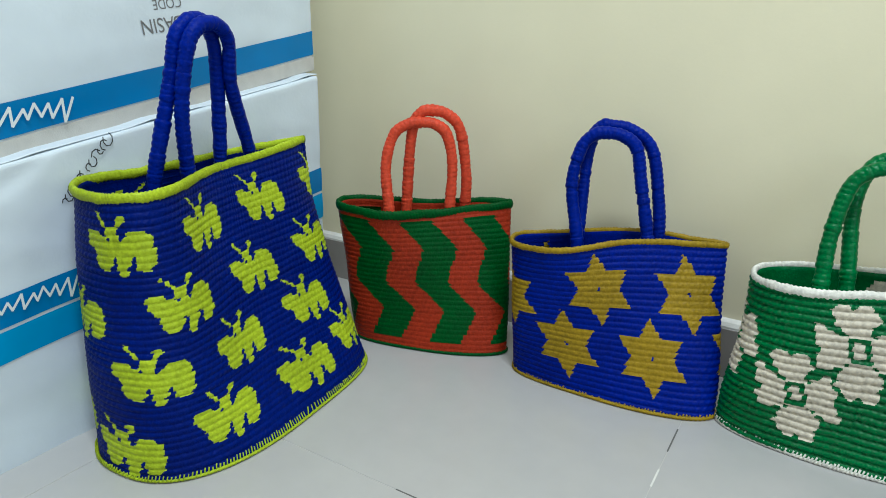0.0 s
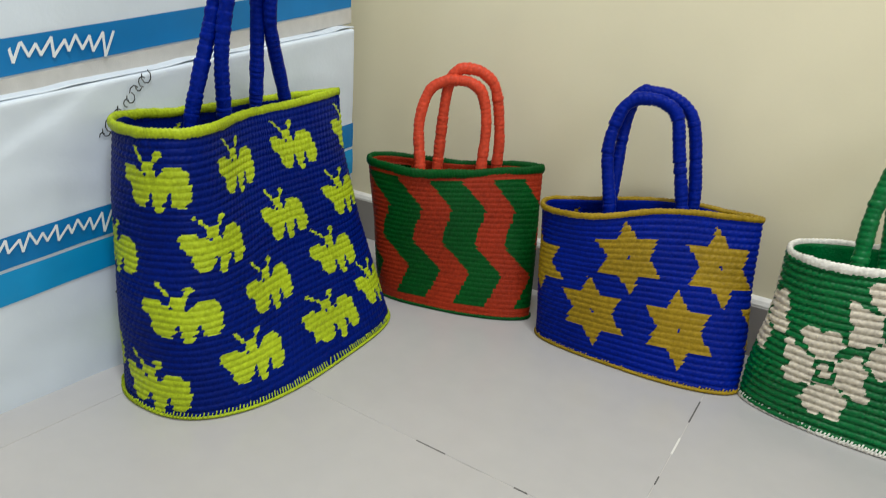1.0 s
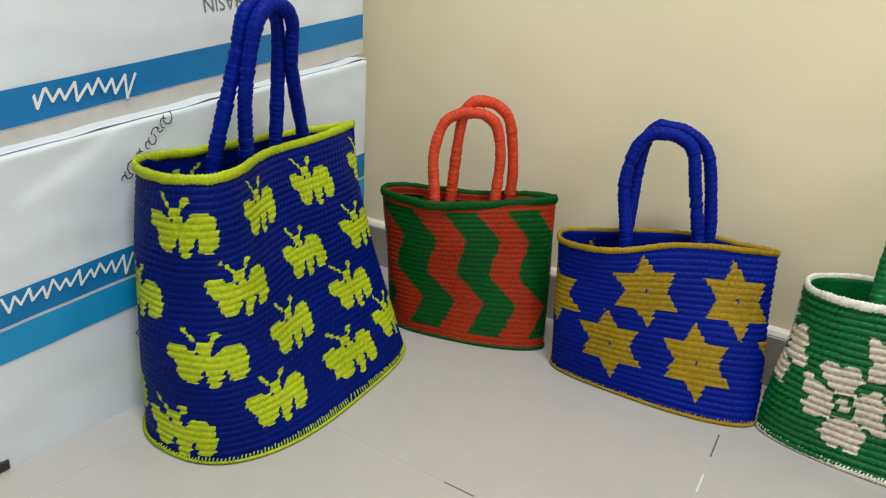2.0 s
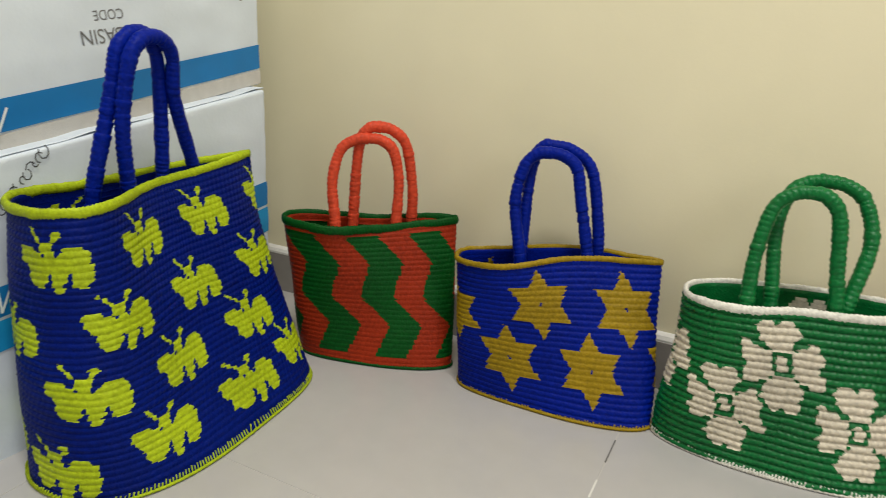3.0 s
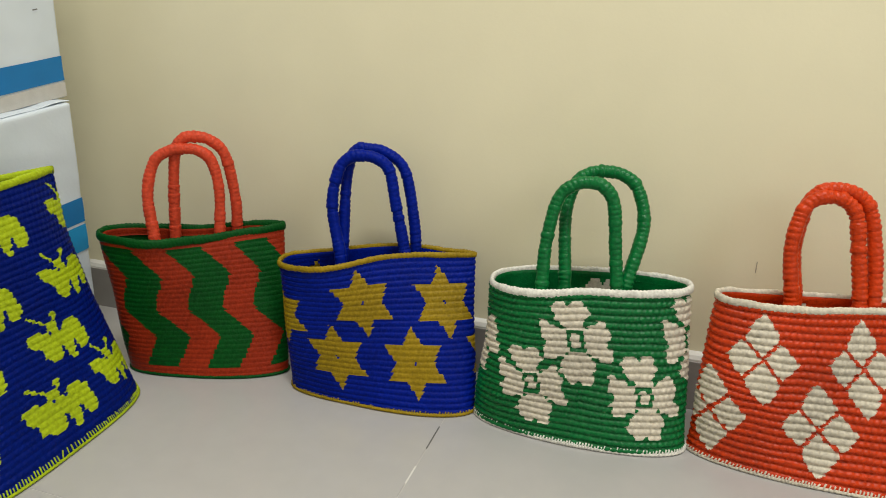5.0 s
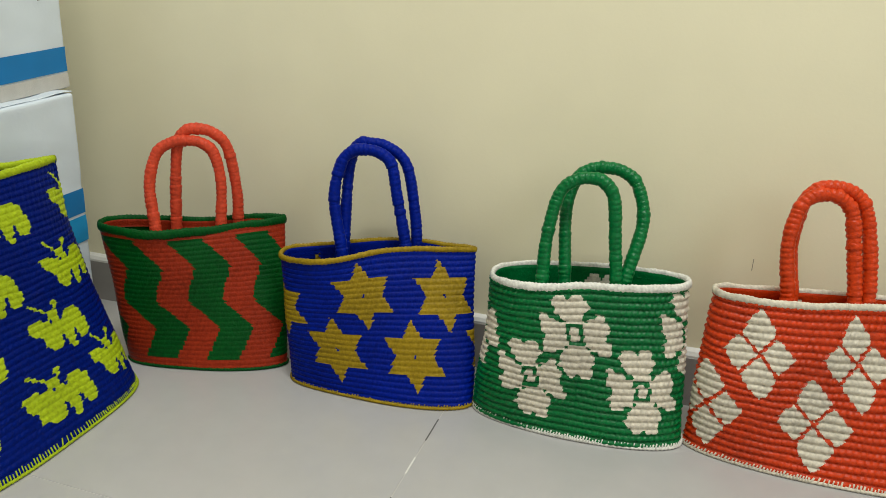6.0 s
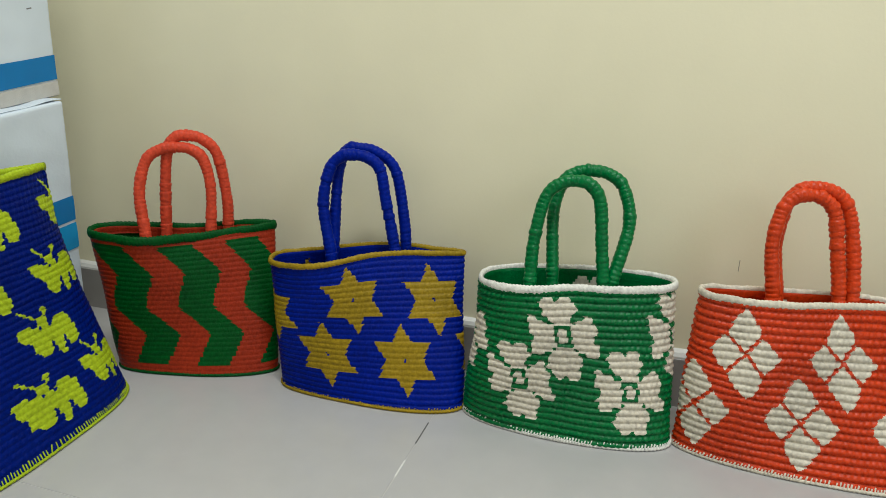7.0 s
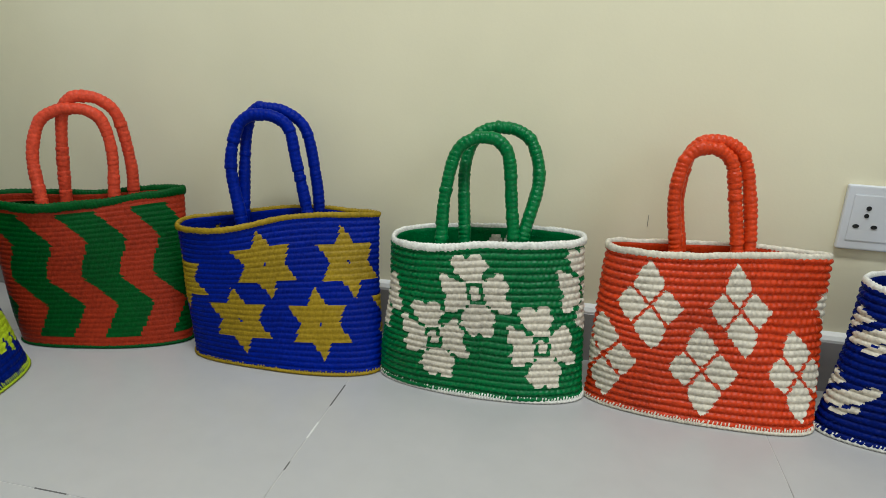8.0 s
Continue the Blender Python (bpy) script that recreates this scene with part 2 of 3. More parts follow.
def zigzag(s, rows, cols, rng):
    """Broad zigzag bands, each with a number of its own, that drift to the right as they go down."""
    u, z, girth = places(s, rows, cols)
    shift = np.interp(z, (0.02, 0.0694, 0.1189, 0.1718, 0.2295), (0.0189, 0.0373, -0.0148, -0.0024, -0.0516)) + ragged(rows, rng)
    pace = (u - shift) / 0.1035 + 20
    grid = np.where(pace % 1 < 0.53, pace.astype(int) + 1, 0)
    grid[(z < 0.017)[:, 0]] = 0
    grid[(z > 0.223)[:, 0]] = 0
    return grid


def fabric(s, rng, grid):
    """Grid of points over the stitches: six steps a row and six a stitch, a strand swelling along each row over a row of small holes."""
    rows, cols = grid.shape[0] // 6, grid.shape[1] // 6
    wide, tall = cols * 6, rows * 6 + 1
    th, _ = around(s, wide)
    v = np.linspace(0, 1, tall)
    p = np.array([shape(s, th, w) for w in v])
    du = np.roll(p, -1, 1) - np.roll(p, 1, 1)
    dv = np.gradient(p, axis=0)
    nrm = np.cross(du, dv)
    nrm /= np.linalg.norm(nrm, axis=2)[..., None]
    ink = (grid > 0) & (s["motif"] != "zigzag")
    strand = np.array([-0.0022, -0.0001, 0.0010, 0.0014, 0.0010, 0.0000])
    pit = np.array([0.0, 0.15, 1.0, 0.7, 0.1, 0.0])
    bead = np.array([-0.0007, -0.0001, 0.0004, 0.0005, 0.0002, -0.0004])
    depth = np.array([0.0024, 0.0013, 0.0002, 0.0, 0.0, 0.0008])
    lift = np.zeros((tall, wide))
    for r in range(rows):
        turn = (2 * r) % 6
        size = np.repeat(rng.normal(rng.uniform(0.8, 1.2), 0.28, cols), 6)
        for k in range(6):
            full = ink[6 * r + k]
            lift[6 * r + k] = (strand[k] * (0.55 + 0.45 * size) - depth[k] * np.roll(np.tile(pit, cols), turn) * size * s.get("holes", 1.0)) * np.where(full, 0.78, 1.0) + np.roll(np.tile(bead, cols), turn + k // 2) * size + full * 0.0007
    lift[-1] = strand[0]
    lift *= s.get("relief", 1.0)
    p[..., 2] += np.array([[noise.noise(Vector((j * 0.04, i * 0.05, s["high"] * 90))) for j in range(wide)] for i in range(tall)]) * s.get("wobble", 0.0015) * np.sin(np.pi * v)[:, None]
    slow = np.array([[noise.noise(Vector(q) * 10) for q in line[::6]] for line in p[::6]])
    j6, i6 = np.arange(wide) / 6, np.arange(tall) / 6
    i0, j0 = i6.astype(int).clip(0, slow.shape[0] - 2), j6.astype(int)
    fi, fj = (i6 - i0)[:, None], (j6 - j0)[None, :]
    at = lambda i, j: slow[np.ix_(i, j % slow.shape[1])]
    smooth = (at(i0, j0) * (1 - fj) + at(i0, j0 + 1) * fj) * (1 - fi) + (at(i0 + 1, j0) * (1 - fj) + at(i0 + 1, j0 + 1) * fj) * fi
    lift += smooth * s.get("lumps", 0.004)
    return p + nrm * lift[..., None]


def sheet(p, cell):
    """For each number in cell its vertices and faces out of a closed band of points."""
    high, wide = p.shape[:2]
    idx = np.arange(high * wide).reshape(high, wide)
    nxt = np.roll(idx, -1, 1)
    quads = np.stack([idx[:-1], nxt[:-1], nxt[1:], idx[1:]], -1)
    for k in np.unique(cell):
        q = quads[cell == k]
        used, back = np.unique(q, return_inverse=True)
        yield k, p.reshape(-1, 3)[used], back.reshape(q.shape)


def bag(label, s, rng):
    thing = new("handbag")
    thing.location = (s["at"][0], s["at"][1], 0)
    tagged(thing, label, "handbag", "crocheted handbags along the wall")
    base = np.array([s["at"][0], s["at"][1], 0])
    rows, cols = stitches(s)
    grid = zigzag(s, rows, cols, rng) if s["motif"] == "zigzag" else pattern(s, rows, cols, rng)
    body = None
    for k, verts, faces in sheet(fabric(s, rng, grid) - base, grid):
        name = "body" if k == 0 else s["motif"] + ("_band" if s["motif"] == "zigzag" else "_motif")
        made = child(name, mesh_of(name, verts, faces, s["ground"] if k == 0 else s["ink"]), body or thing)
        body = body or made
    # inner face with its ridges and the backs of the motifs, floor of the bag
    th, _ = around(s, cols * 3)
    v = np.linspace(0, 1, rows * 2 + 1)
    inset = np.where(np.arange(rows * 2 + 1) % 2, 0.0062, 0.0042)
    inner = np.array([shape({**s, "foot": (s["foot"][0] - d, s["foot"][1] - d), "rim": (s["rim"][0] - d, s["rim"][1] - d)}, th, w) for w, d in zip(v, inset)]) - base
    inner[0, :, 2] += 0.003
    lining = None
    seen = grid[1::3, ::2] > 0
    for k, verts, faces in sheet(inner, seen.astype(int)):
        made = child("lining" if k == 0 else "float_threads", mesh_of("lining", verts, faces[:, ::-1], s["ground"] if k == 0 else s["ink"]), lining or thing, "inside of the crochet" if k == 0 else "")
        if k:
            tagged(made, kind="stuff")
        lining = lining or made
    child("base", mesh_of("base", inner[0], [tuple(range(cols * 3))], s["ground"]), thing)
    # flat rolled rim of slanting stitches, and stitched foot edge
    dense, _ = around(s, cols * 6)
    rim = shape(s, dense, 1.0) - base
    rim[:, 2] += np.array([0.0014 * noise.noise(Vector(q) * 28) + 0.0007 * noise.noise(Vector(q) * 130) for q in rim])
    rr, tall = s["rim_size"]
    v3, f3 = tube(rim, lambda i, t: rr * (1 + 0.10 * math.cos(2 * math.pi * i / 4 + 2 * t) + 0.14 * noise.noise(Vector((i * 0.11, rr * 900, 0)))), 10, True)
    mid = np.repeat(rim[:, 2], 10)
    v3[:, 2] = mid + (v3[:, 2] - mid) * tall / rr
    child("rim", mesh_of("rim", v3, f3, s["edge"]), thing, s.get("rim_label", ""))
    foot = shape(s, dense, 0.0) - base
    foot[:, 2] = 0.0032
    v3, f3 = tube(foot, lambda i, t: s.get("foot_r", 0.0026) * (1 + 0.2 * math.cos(2 * math.pi * i / 4 + t)), 6, True)
    v3[:, 2] = np.maximum(v3[:, 2], 0.0002)
    child("foot_edge", mesh_of("foot_edge", v3, f3, s.get("hem", s["edge"])), thing)
    verts, faces = [], []
    th2, _ = around(s, cols * 4)
    lo, hi = shape(s, th2, 0.004) - base, shape(s, th2, s.get("tooth", 0.0085) / s["high"]) - base
    out = lo * np.array([1, 1, 0])
    out /= np.linalg.norm(out, axis=1)[:, None]
    for i in range(0, cols * 4, 2):
        ends = lo[i] + out[i] * 0.0022, hi[(i + 1) % (cols * 4)] + out[i] * 0.0016 + (0, 0, rng.uniform(-0.0022, 0.0014))
        tv, tf = tube(np.linspace(*ends, 3), s.get("tooth_r", 0.0012) * rng.uniform(0.7, 1.15), 5)
        faces += [tuple(k + len(verts) for k in q) for q in tf]
        verts += list(tv)
    child("edge_stitching", mesh_of("edge_stitching", verts, faces, s.get("hem", s["edge"])), thing)
    for h in s["handles"]:
        handle(thing, s, h, base, rng)
    return thing


def handle(thing, s, h, base, rng):
    """A padded loop wound with cord. h: its places across the mouth at left and right; along and height of left foot, left side, top, right side, right foot; across at the top."""
    left, right, bl, wl, wlz, tx, tz, wr, wrz, br, ty = h
    yaw = math.radians(s["yaw"][1])
    H = lambda x: s["high"] + s["slope"] * x / s["rim"][0]
    sh = lambda w, wz: (tx + (w - tx) * 0.80, wz + (tz - wz) * 0.70)
    flat = [(bl, H(bl) - 0.035), (bl, H(bl) + 0.004), (wl, wlz), sh(wl, wlz), (tx + (wl - tx) * 0.42, wlz + (tz - wlz) * 0.95), (tx, tz),
        (tx + (wr - tx) * 0.42, wrz + (tz - wrz) * 0.95), sh(wr, wrz), (wr, wrz), (br, H(br) + 0.004), (br, H(br) - 0.035)]
    th = np.linspace(-np.pi, np.pi, 721)
    mouth = shape(s, th, 1.0)[:, :2] - np.array(s["top"])
    mx, my = mouth @ (math.cos(yaw), math.sin(yaw)), mouth @ (-math.sin(yaw), math.cos(yaw))
    knots = []
    for k, (x, z) in enumerate(flat):
        across = left + (right - left) * min(max((x - bl) / (br - bl), 0), 1)
        y = across + (ty - across) * min(max((z - H(x)) / (tz - H(x)), 0), 1)
        if k in (0, 1, len(flat) - 2, len(flat) - 1):
            front, back = np.interp(x, mx[:361], my[:361]) + 0.013, np.interp(x, mx[360:][::-1], my[360:][::-1]) - 0.013
            y = min(max(y, front), back) if front < back else (front + back) / 2
        knots.append((s["top"][0] + math.cos(yaw) * x - math.sin(yaw) * y - base[0], s["top"][1] + math.sin(yaw) * x + math.cos(yaw) * y - base[1], z))
    line = spline(knots, 0.0012)
    r = s.get("handle_r", 0.0090)
    wob = rng.normal(0, 0.04, len(line) // 6 + 2)
    knob = s.get("knob", 1.0)

    def radius(i, t):
        turn = (i + 0.9 * math.cos(t)) / 6
        coil = abs(math.sin(math.pi * turn)) - 0.6
        seam = 0.07 * (math.cos(t - 0.6) ** 8) * math.cos(2 * math.pi * turn)
        return r * (1 + knob * (0.12 * coil + 0.9 * seam) + wob[i // 6] + 0.025 * math.sin(i / 23))
    v, f = tube(line, radius, 14)
    child("handle", mesh_of("handle", v, f, s["grip"]), thing, s.get("handle_label", ""))


SPECS = {
    "butterfly": dict(at=(-0.7114, -0.4582), top=(-0.7349, -0.4464), foot=(0.2078, 0.12), rim=(0.1901, 0.072), yaw=(94.1, 97.0), high=0.3367, n=4.2, n_left=2.4722, n_top=2.1382, pinch=0.85, slope=0.0072, wave=0.0031, n_top_left=2.2183, pinch_foot=0.041, dent=0.0765, dent_at=-0.1628, wave_at=-1.4015, dent_wide=0.7, dent_power=0.6275, motif='butterfly', leans_on=-0.8005, row=0.0081, relief=0.38, holes=0.9, wobble=0.002, foot_r=0.002, tooth_r=0.001, skew=0.05, rim_size=(0.0038, 0.0062),
        handles=[(-0.0008, 0.0092, -0.057, -0.0668, 0.4149, -0.0231, 0.5191, 0.0224, 0.4394, 0.0721, -0.0232), (0.0193, 0.0138, -0.092, -0.0669, 0.4501, -0.0224, 0.523, 0.0149, 0.3832, 0.0167, -0.0057)],
        motifs=[(-0.2188, 0.2866), (-0.0803, 0.2866), (0.0715, 0.2866), (-0.297, 0.199), (-0.1459, 0.2099), (0.0033, 0.2045), (0.1449, 0.205), (-0.1947, 0.1332), (-0.0626, 0.1332), (0.0763, 0.1345), (-0.2347, 0.0401), (-0.11, 0.062), (0.0283, 0.0566), (0.2156, 0.2866), (0.141, 0.0675)]),
    "zigzag": dict(at=(-0.5844, -0.1455), top=(-0.608, -0.1332), foot=(0.1364, 0.05), rim=(0.145, 0.036), yaw=(13.0, 32.9), high=0.2354, n=2.0, n_top=2.2839, pinch=0.3518, slope=0.0006, wave=-0.004, n_left=3.1575, n_top_left=2.5112, pinch_foot=0.0834, dent=-0.0239, dent_at=-0.4456, wave_at=1.6753, motif='zigzag', row=0.0081, relief=0.22, holes=0.4, knob=0.8, rim_size=(0.004, 0.0074), tooth=0.004,
        handles=[(-0.0313, -0.0189, -0.0587, -0.0644, 0.3051, -0.004, 0.3765, 0.044, 0.3101, 0.0413, -0.0045), (0.0038, 0.0051, -0.0305, -0.0261, 0.3247, 0.0075, 0.3949, 0.0683, 0.2908, 0.0682, 0.0029)],
        motifs=[]),
    "star": dict(at=(-0.2668, -0.1324), top=(-0.2889, -0.1021), foot=(0.1532, 0.05), rim=(0.1542, 0.033), yaw=(0.6, 16.4), high=0.2265, n=2.0, n_top=2.3661, pinch=0.6864, slope=0.0108, wave=0.005, n_left=3.6841, n_top_left=2.8674, pinch_foot=-0.0357, dent=-0.0171, dent_at=-0.4555, wave_at=0.9206, motif='star', row=0.0083, relief=0.42, holes=0.7, knob=0.8, skew=0.26, rim_size=(0.0036, 0.0046), tooth=0.006,
        handles=[(-0.0206, -0.0131, -0.0555, -0.0704, 0.3047, -0.0273, 0.3817, 0.027, 0.3144, 0.0445, 0.0144), (-0.0005, 0.0046, -0.0552, -0.0538, 0.3203, -0.028, 0.3892, 0.0556, 0.2828, 0.0605, 0.04)],
        motifs=[(-0.0205, 0.1635), (0.107, 0.1597), (-0.0555, 0.0755), (0.0685, 0.073), (-0.1585, 0.1416), (0.195, 0.082)]),
    "flower": dict(at=(0.0455, -0.1252), top=(0.0417, -0.111), foot=(0.1551, 0.05), rim=(0.138, 0.055), yaw=(2.2, 5.5), high=0.2285, n=2.2054, n_top=2.5117, pinch=0.2295, slope=0.0083, wave=0.0006, n_left=2.0005, n_top_left=2.4351, pinch_foot=-0.043, dent=0.0116, dent_at=-0.0145, wave_at=0.386, motif='flower', row=0.0098, relief=1.0, wobble=0.003, skew=0.2, rim_size=(0.0038, 0.006),
        handles=[(-0.0416, -0.0318, -0.064, -0.0634, 0.2899, -0.0095, 0.3745, 0.0307, 0.2859, 0.0371, -0.0054), (-0.011, -0.0257, -0.0335, -0.0406, 0.3201, 0.0103, 0.3836, 0.0667, 0.3136, 0.0487, 0.0411)],
        motifs=[(-0.01, 0.1565), (-0.0676, 0.0857), (0.0896, 0.0823), (-0.172, 0.1474), (0.157, 0.16)]),
    "clover": dict(at=(0.3616, -0.11), top=(0.3611, -0.1004), foot=(0.1585, 0.05), rim=(0.1535, 0.0247), yaw=(1.8, 11.1), high=0.2394, n=3.3716, n_top=2.1139, pinch=0.4899, slope=-0.002, wave=0.0021, n_left=2.0, n_top_left=2.4761, pinch_foot=-0.0986, dent=-0.0029, dent_at=-0.247, wave_at=0.3431, motif='clover', row=0.0105, relief=1.05, knob=1.3, wobble=0.0034, skew=0.14, rim_size=(0.0034, 0.0052),
        handles=[(-0.0031, -0.011, -0.0616, -0.0694, 0.3088, -0.0291, 0.3776, 0.012, 0.3059, 0.0193, 0.0172), (0.005, -0.0086, -0.0542, -0.0624, 0.3056, -0.0207, 0.3863, 0.0339, 0.3068, 0.0375, 0.027)],
        motifs=[(-0.0916, 0.1664), (0.0338, 0.1652), (-0.0114, 0.0778), (-0.1445, 0.0795), (0.1189, 0.079), (0.187, 0.1688)]),
    "sprig": dict(at=(0.6942, -0.1153), top=(0.677, -0.0984), foot=(0.1703, 0.0546), rim=(0.128, 0.0516), yaw=(0.5, 5.7), high=0.221, n=2.6, n_top=2.2, pinch=0.1369, slope=0.0031, wave=0.0011, n_left=2.1364, n_top_left=2.1935, pinch_foot=-0.057, dent=0.0001, dent_at=-0.3, wave_at=0.6883, motif='sprig', row=0.0104, relief=0.95, skew=0.0, rim_size=(0.0038, 0.006),
        handles=[(-0.02, -0.02, -0.04, -0.05, 0.28, 0.01, 0.39, 0.07, 0.28, 0.06, -0.005), (0.018, 0.018, -0.04, -0.05, 0.28, 0.01, 0.395, 0.07, 0.28, 0.06, 0.01)],
        motifs=[(-0.1406, 0.1613), (-0.1488, 0.0674), (0.05, 0.13), (-0.03, 0.07)]),
}

rng = np.random.default_rng(4)
bag("tall royal blue crocheted tote with lime butterflies and lime rim", {**SPECS["butterfly"], "ground": NAVY, "ink": LIME, "edge": LIME, "grip": BLUE, "handle_label": "blue cord handle", "rim_label": "lime rolled rim"}, rng)
bag("orange and green zigzag crocheted handbag with coral handles", {**SPECS["zigzag"], "ground": BRICK, "ink": DARK_GREEN, "edge": DARK_GREEN, "grip": CORAL, "handle_label": "coral cord handle"}, rng)
bag("royal blue crocheted handbag with mustard yellow stars", {**SPECS["star"], "ground": BLUE, "ink": GOLD, "edge": GOLD, "grip": BLUE, "rim_label": "mustard rolled rim"}, rng)
bag("bright green crocheted handbag with cream four-petal flowers", {**SPECS["flower"], "ground": GREEN, "ink": CREAM, "edge": WHITE_CORD, "grip": GREEN, "rim_label": "white rolled rim"}, rng)
bag("orange red crocheted handbag with cream diamond clovers", {**SPECS["clover"], "ground": RED, "ink": CREAM, "edge": CREAM, "grip": RED, "rim_label": "cream rolled rim"}, rng)
bag("deep blue crocheted handbag with white leaf sprigs", {**SPECS["sprig"], "ground": NAVY, "ink": CREAM, "edge": WHITE_CORD, "grip": BLUE, "rim_label": "white rolled rim"}, rng)


# ---- cartons ----
CREASES = [((-0.80, 0.345), (-0.738, 0.366), (-0.685, 0.375)), ((-0.738, 0.300), (-0.700, 0.321), (-0.655, 0.344), (-0.626, 0.366), (-0.600, 0.384), (-0.511, 0.402))]


def crease(y, z):
    """Depth of the folds in the lower carton's face at a height z and place y along it."""
    deep = 0.0
    for line in CREASES:
        for (ya, za), (yb, zb) in zip(line, line[1:]):
            if ya <= y < yb:
                off = z - (za + (zb - za) * (y - ya) / (yb - ya))
                deep += 0.0035 / (1 + math.exp(min(max(-off / 0.0025, -50), 50))) * math.exp(-max(off, 0) / 0.05)
    return deep


def skew(co, size, droop, bow, folds):
    """The sag of a carton: its near end hangs lower, its face bulges and is creased."""
    x, y0, y1, z0, z1 = size
    co = Vector(co)
    fy, fz = min(max((y1 - co.y) / (y1 - y0), 0), 1), min(max((co.z - z0) / (z1 - z0), 0), 1)
    co.z -= droop(fy, fz)
    if co.x > x - 0.02:
        co.x += bow * math.sin(math.pi * fy) * math.sin(math.pi * fz) + 0.0034 * noise.noise(Vector((co.y * 7, co.z * 7, 3))) + 0.0016 * noise.noise(Vector((co.y * 19, co.z * 26, 8)))
        if folds:
            co.x -= crease(co.y, co.z)
    return co


def carton(label, size, depth, droop, bow, folds, bands):
    """A white carton with its printed face towards +x."""
    x, y0, y1, z0, z1 = size
    thing = new("carton")
    thing.location = (x - depth / 2, (y0 + y1) / 2, z0)
    tagged(thing, label, "carton", "stacked cartons")
    base = Vector(thing.location)
    bm = box_bm((x - depth, y0, z0), (x, y1, z1), 0.006, 3)
    bmesh.ops.subdivide_edges(bm, edges=[e for e in bm.edges if e.calc_length() > 0.2], cuts=70, use_grid_fill=True)
    for q in bm.verts:
        q.co = skew(q.co, size, droop, bow, folds) - base
    part("body", bm, CARTON, thing, smooth=True)
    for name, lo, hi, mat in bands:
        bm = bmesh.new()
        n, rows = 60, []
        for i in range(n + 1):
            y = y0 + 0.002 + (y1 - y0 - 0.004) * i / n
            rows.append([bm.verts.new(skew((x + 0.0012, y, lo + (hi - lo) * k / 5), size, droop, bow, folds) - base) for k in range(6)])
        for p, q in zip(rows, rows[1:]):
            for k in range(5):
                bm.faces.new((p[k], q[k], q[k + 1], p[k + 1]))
        part(name, bm, mat, thing, "grey-beige strip" if name == "grey_strip" else "printed blue band", smooth=True)
    return thing, base


def strokes(name, thing, base, size, droop, bow, lines, wide, mat, label="", proud=0.0022):
    """Flat printed or written strokes on a carton's face, as lines of (y, z) places."""
    verts, faces = [], []
    for line in lines:
        pts = [Vector(p) for p in line]
        for p, q in zip(pts, pts[1:]):
            run = (q - p).normalized()
            side = Vector((-run.y, run.x)) * wide / 2
            at = len(verts)
            for c in (p - run * wide * 0.3 - side, q + run * wide * 0.3 - side, q + run * wide * 0.3 + side, p - run * wide * 0.3 + side):
                z = c.y + droop(min(max((size[2] - c.x) / (size[2] - size[1]), 0), 1), 0.5)
                flat = skew((size[0] + proud, c.x, z), size, lambda fy, fz: 0, bow, False)
                verts.append(Vector((flat.x, c.x, c.y)) - base)
            faces.append((at, at + 1, at + 2, at + 3))
    return tagged(child(name, mesh_of(name, verts, faces, mat, False), thing, label), kind="stuff")


def script_mark(thing, base, size, droop, bow, right, left, high, slope, mat):
    """A trade mark reduced to a row of slanting strokes, upside down as the carton stands."""
    bar, line = (left - right[0]) / 22, []
    for i in range(23):
        y = right[0] + bar * (i + 0.22 * math.sin(i * 2.3))
        z = right[1] + (y - right[0]) * slope
        line.append((y, z + high * (0.42 - 0.08 * math.sin(i * 1.7))) if i % 2 == 0 else (y + bar * 0.55, z - high * (0.45 if i == 1 else 0.10 + 0.09 * math.cos(i * 2.1))))
    lines = [line]
    return strokes("printed_mark", thing, base, size, droop, bow, lines, high * 0.105, mat, "white printed mark", 0.0034)


def lettering(words, thing, base, x, y, z, high, slope, mat):
    """Printed words upside down on a face towards +x, starting at their right-hand end (y, z)."""
    curve = bpy.data.curves.new("words", "FONT")
    curve.body, curve.size = words, high / 0.72
    temp = bpy.data.objects.new("words", curve)
    me = bpy.data.meshes.new_from_object(temp)
    bpy.data.objects.remove(temp)
    for v in me.vertices:
        tx, ty = v.co.x * 0.92, v.co.y
        v.co = Vector((x, y - tx + ty * slope, z - ty - tx * slope)) - base
    me.materials.append(mat)
    return child("printed_word", me, thing, "grey printed lettering")


LOW = (-0.815, -0.80, -0.155, 0.0005, 0.440)
UP = (-0.845, -0.80, -0.132, 0.446, 0.90)
low_droop = lambda fy, fz: 0.095 * fy * math.sqrt(fz)
up_droop = lambda fy, fz: 0.110 * fy
low, low_base = carton("white cardboard carton with two-tone blue band, creased, on the floor", LOW, 0.42, low_droop, 0.005, True,
    [("printed_band", 0.239, 0.281, PRINT), ("light_printed_band", 0.190, 0.2345, LIGHT_PRINT)])
# a grey-beige strip runs below the upper carton's blue band
up, up_base = carton("white cardboard carton with blue printed band, stacked upside down", UP, 0.42, up_droop, 0.003, False, [("printed_band", 0.474, 0.513, PRINT), ("grey_strip", 0.4485, 0.4715, CARTON_EDGE)])
script_mark(up, up_base, UP, up_droop, 0.003, (-0.572, 0.416), -0.737, 0.031, 0.13, WHITE_PRINT)
script_mark(low, low_base, LOW, low_droop, 0.005, (-0.617, 0.207), -0.768, 0.027, 0.09, WHITE_PRINT)
lettering("N BASIN", up, up_base, UP[0] + 0.0035, -0.376, 0.533, 0.019, 0.14, INK)
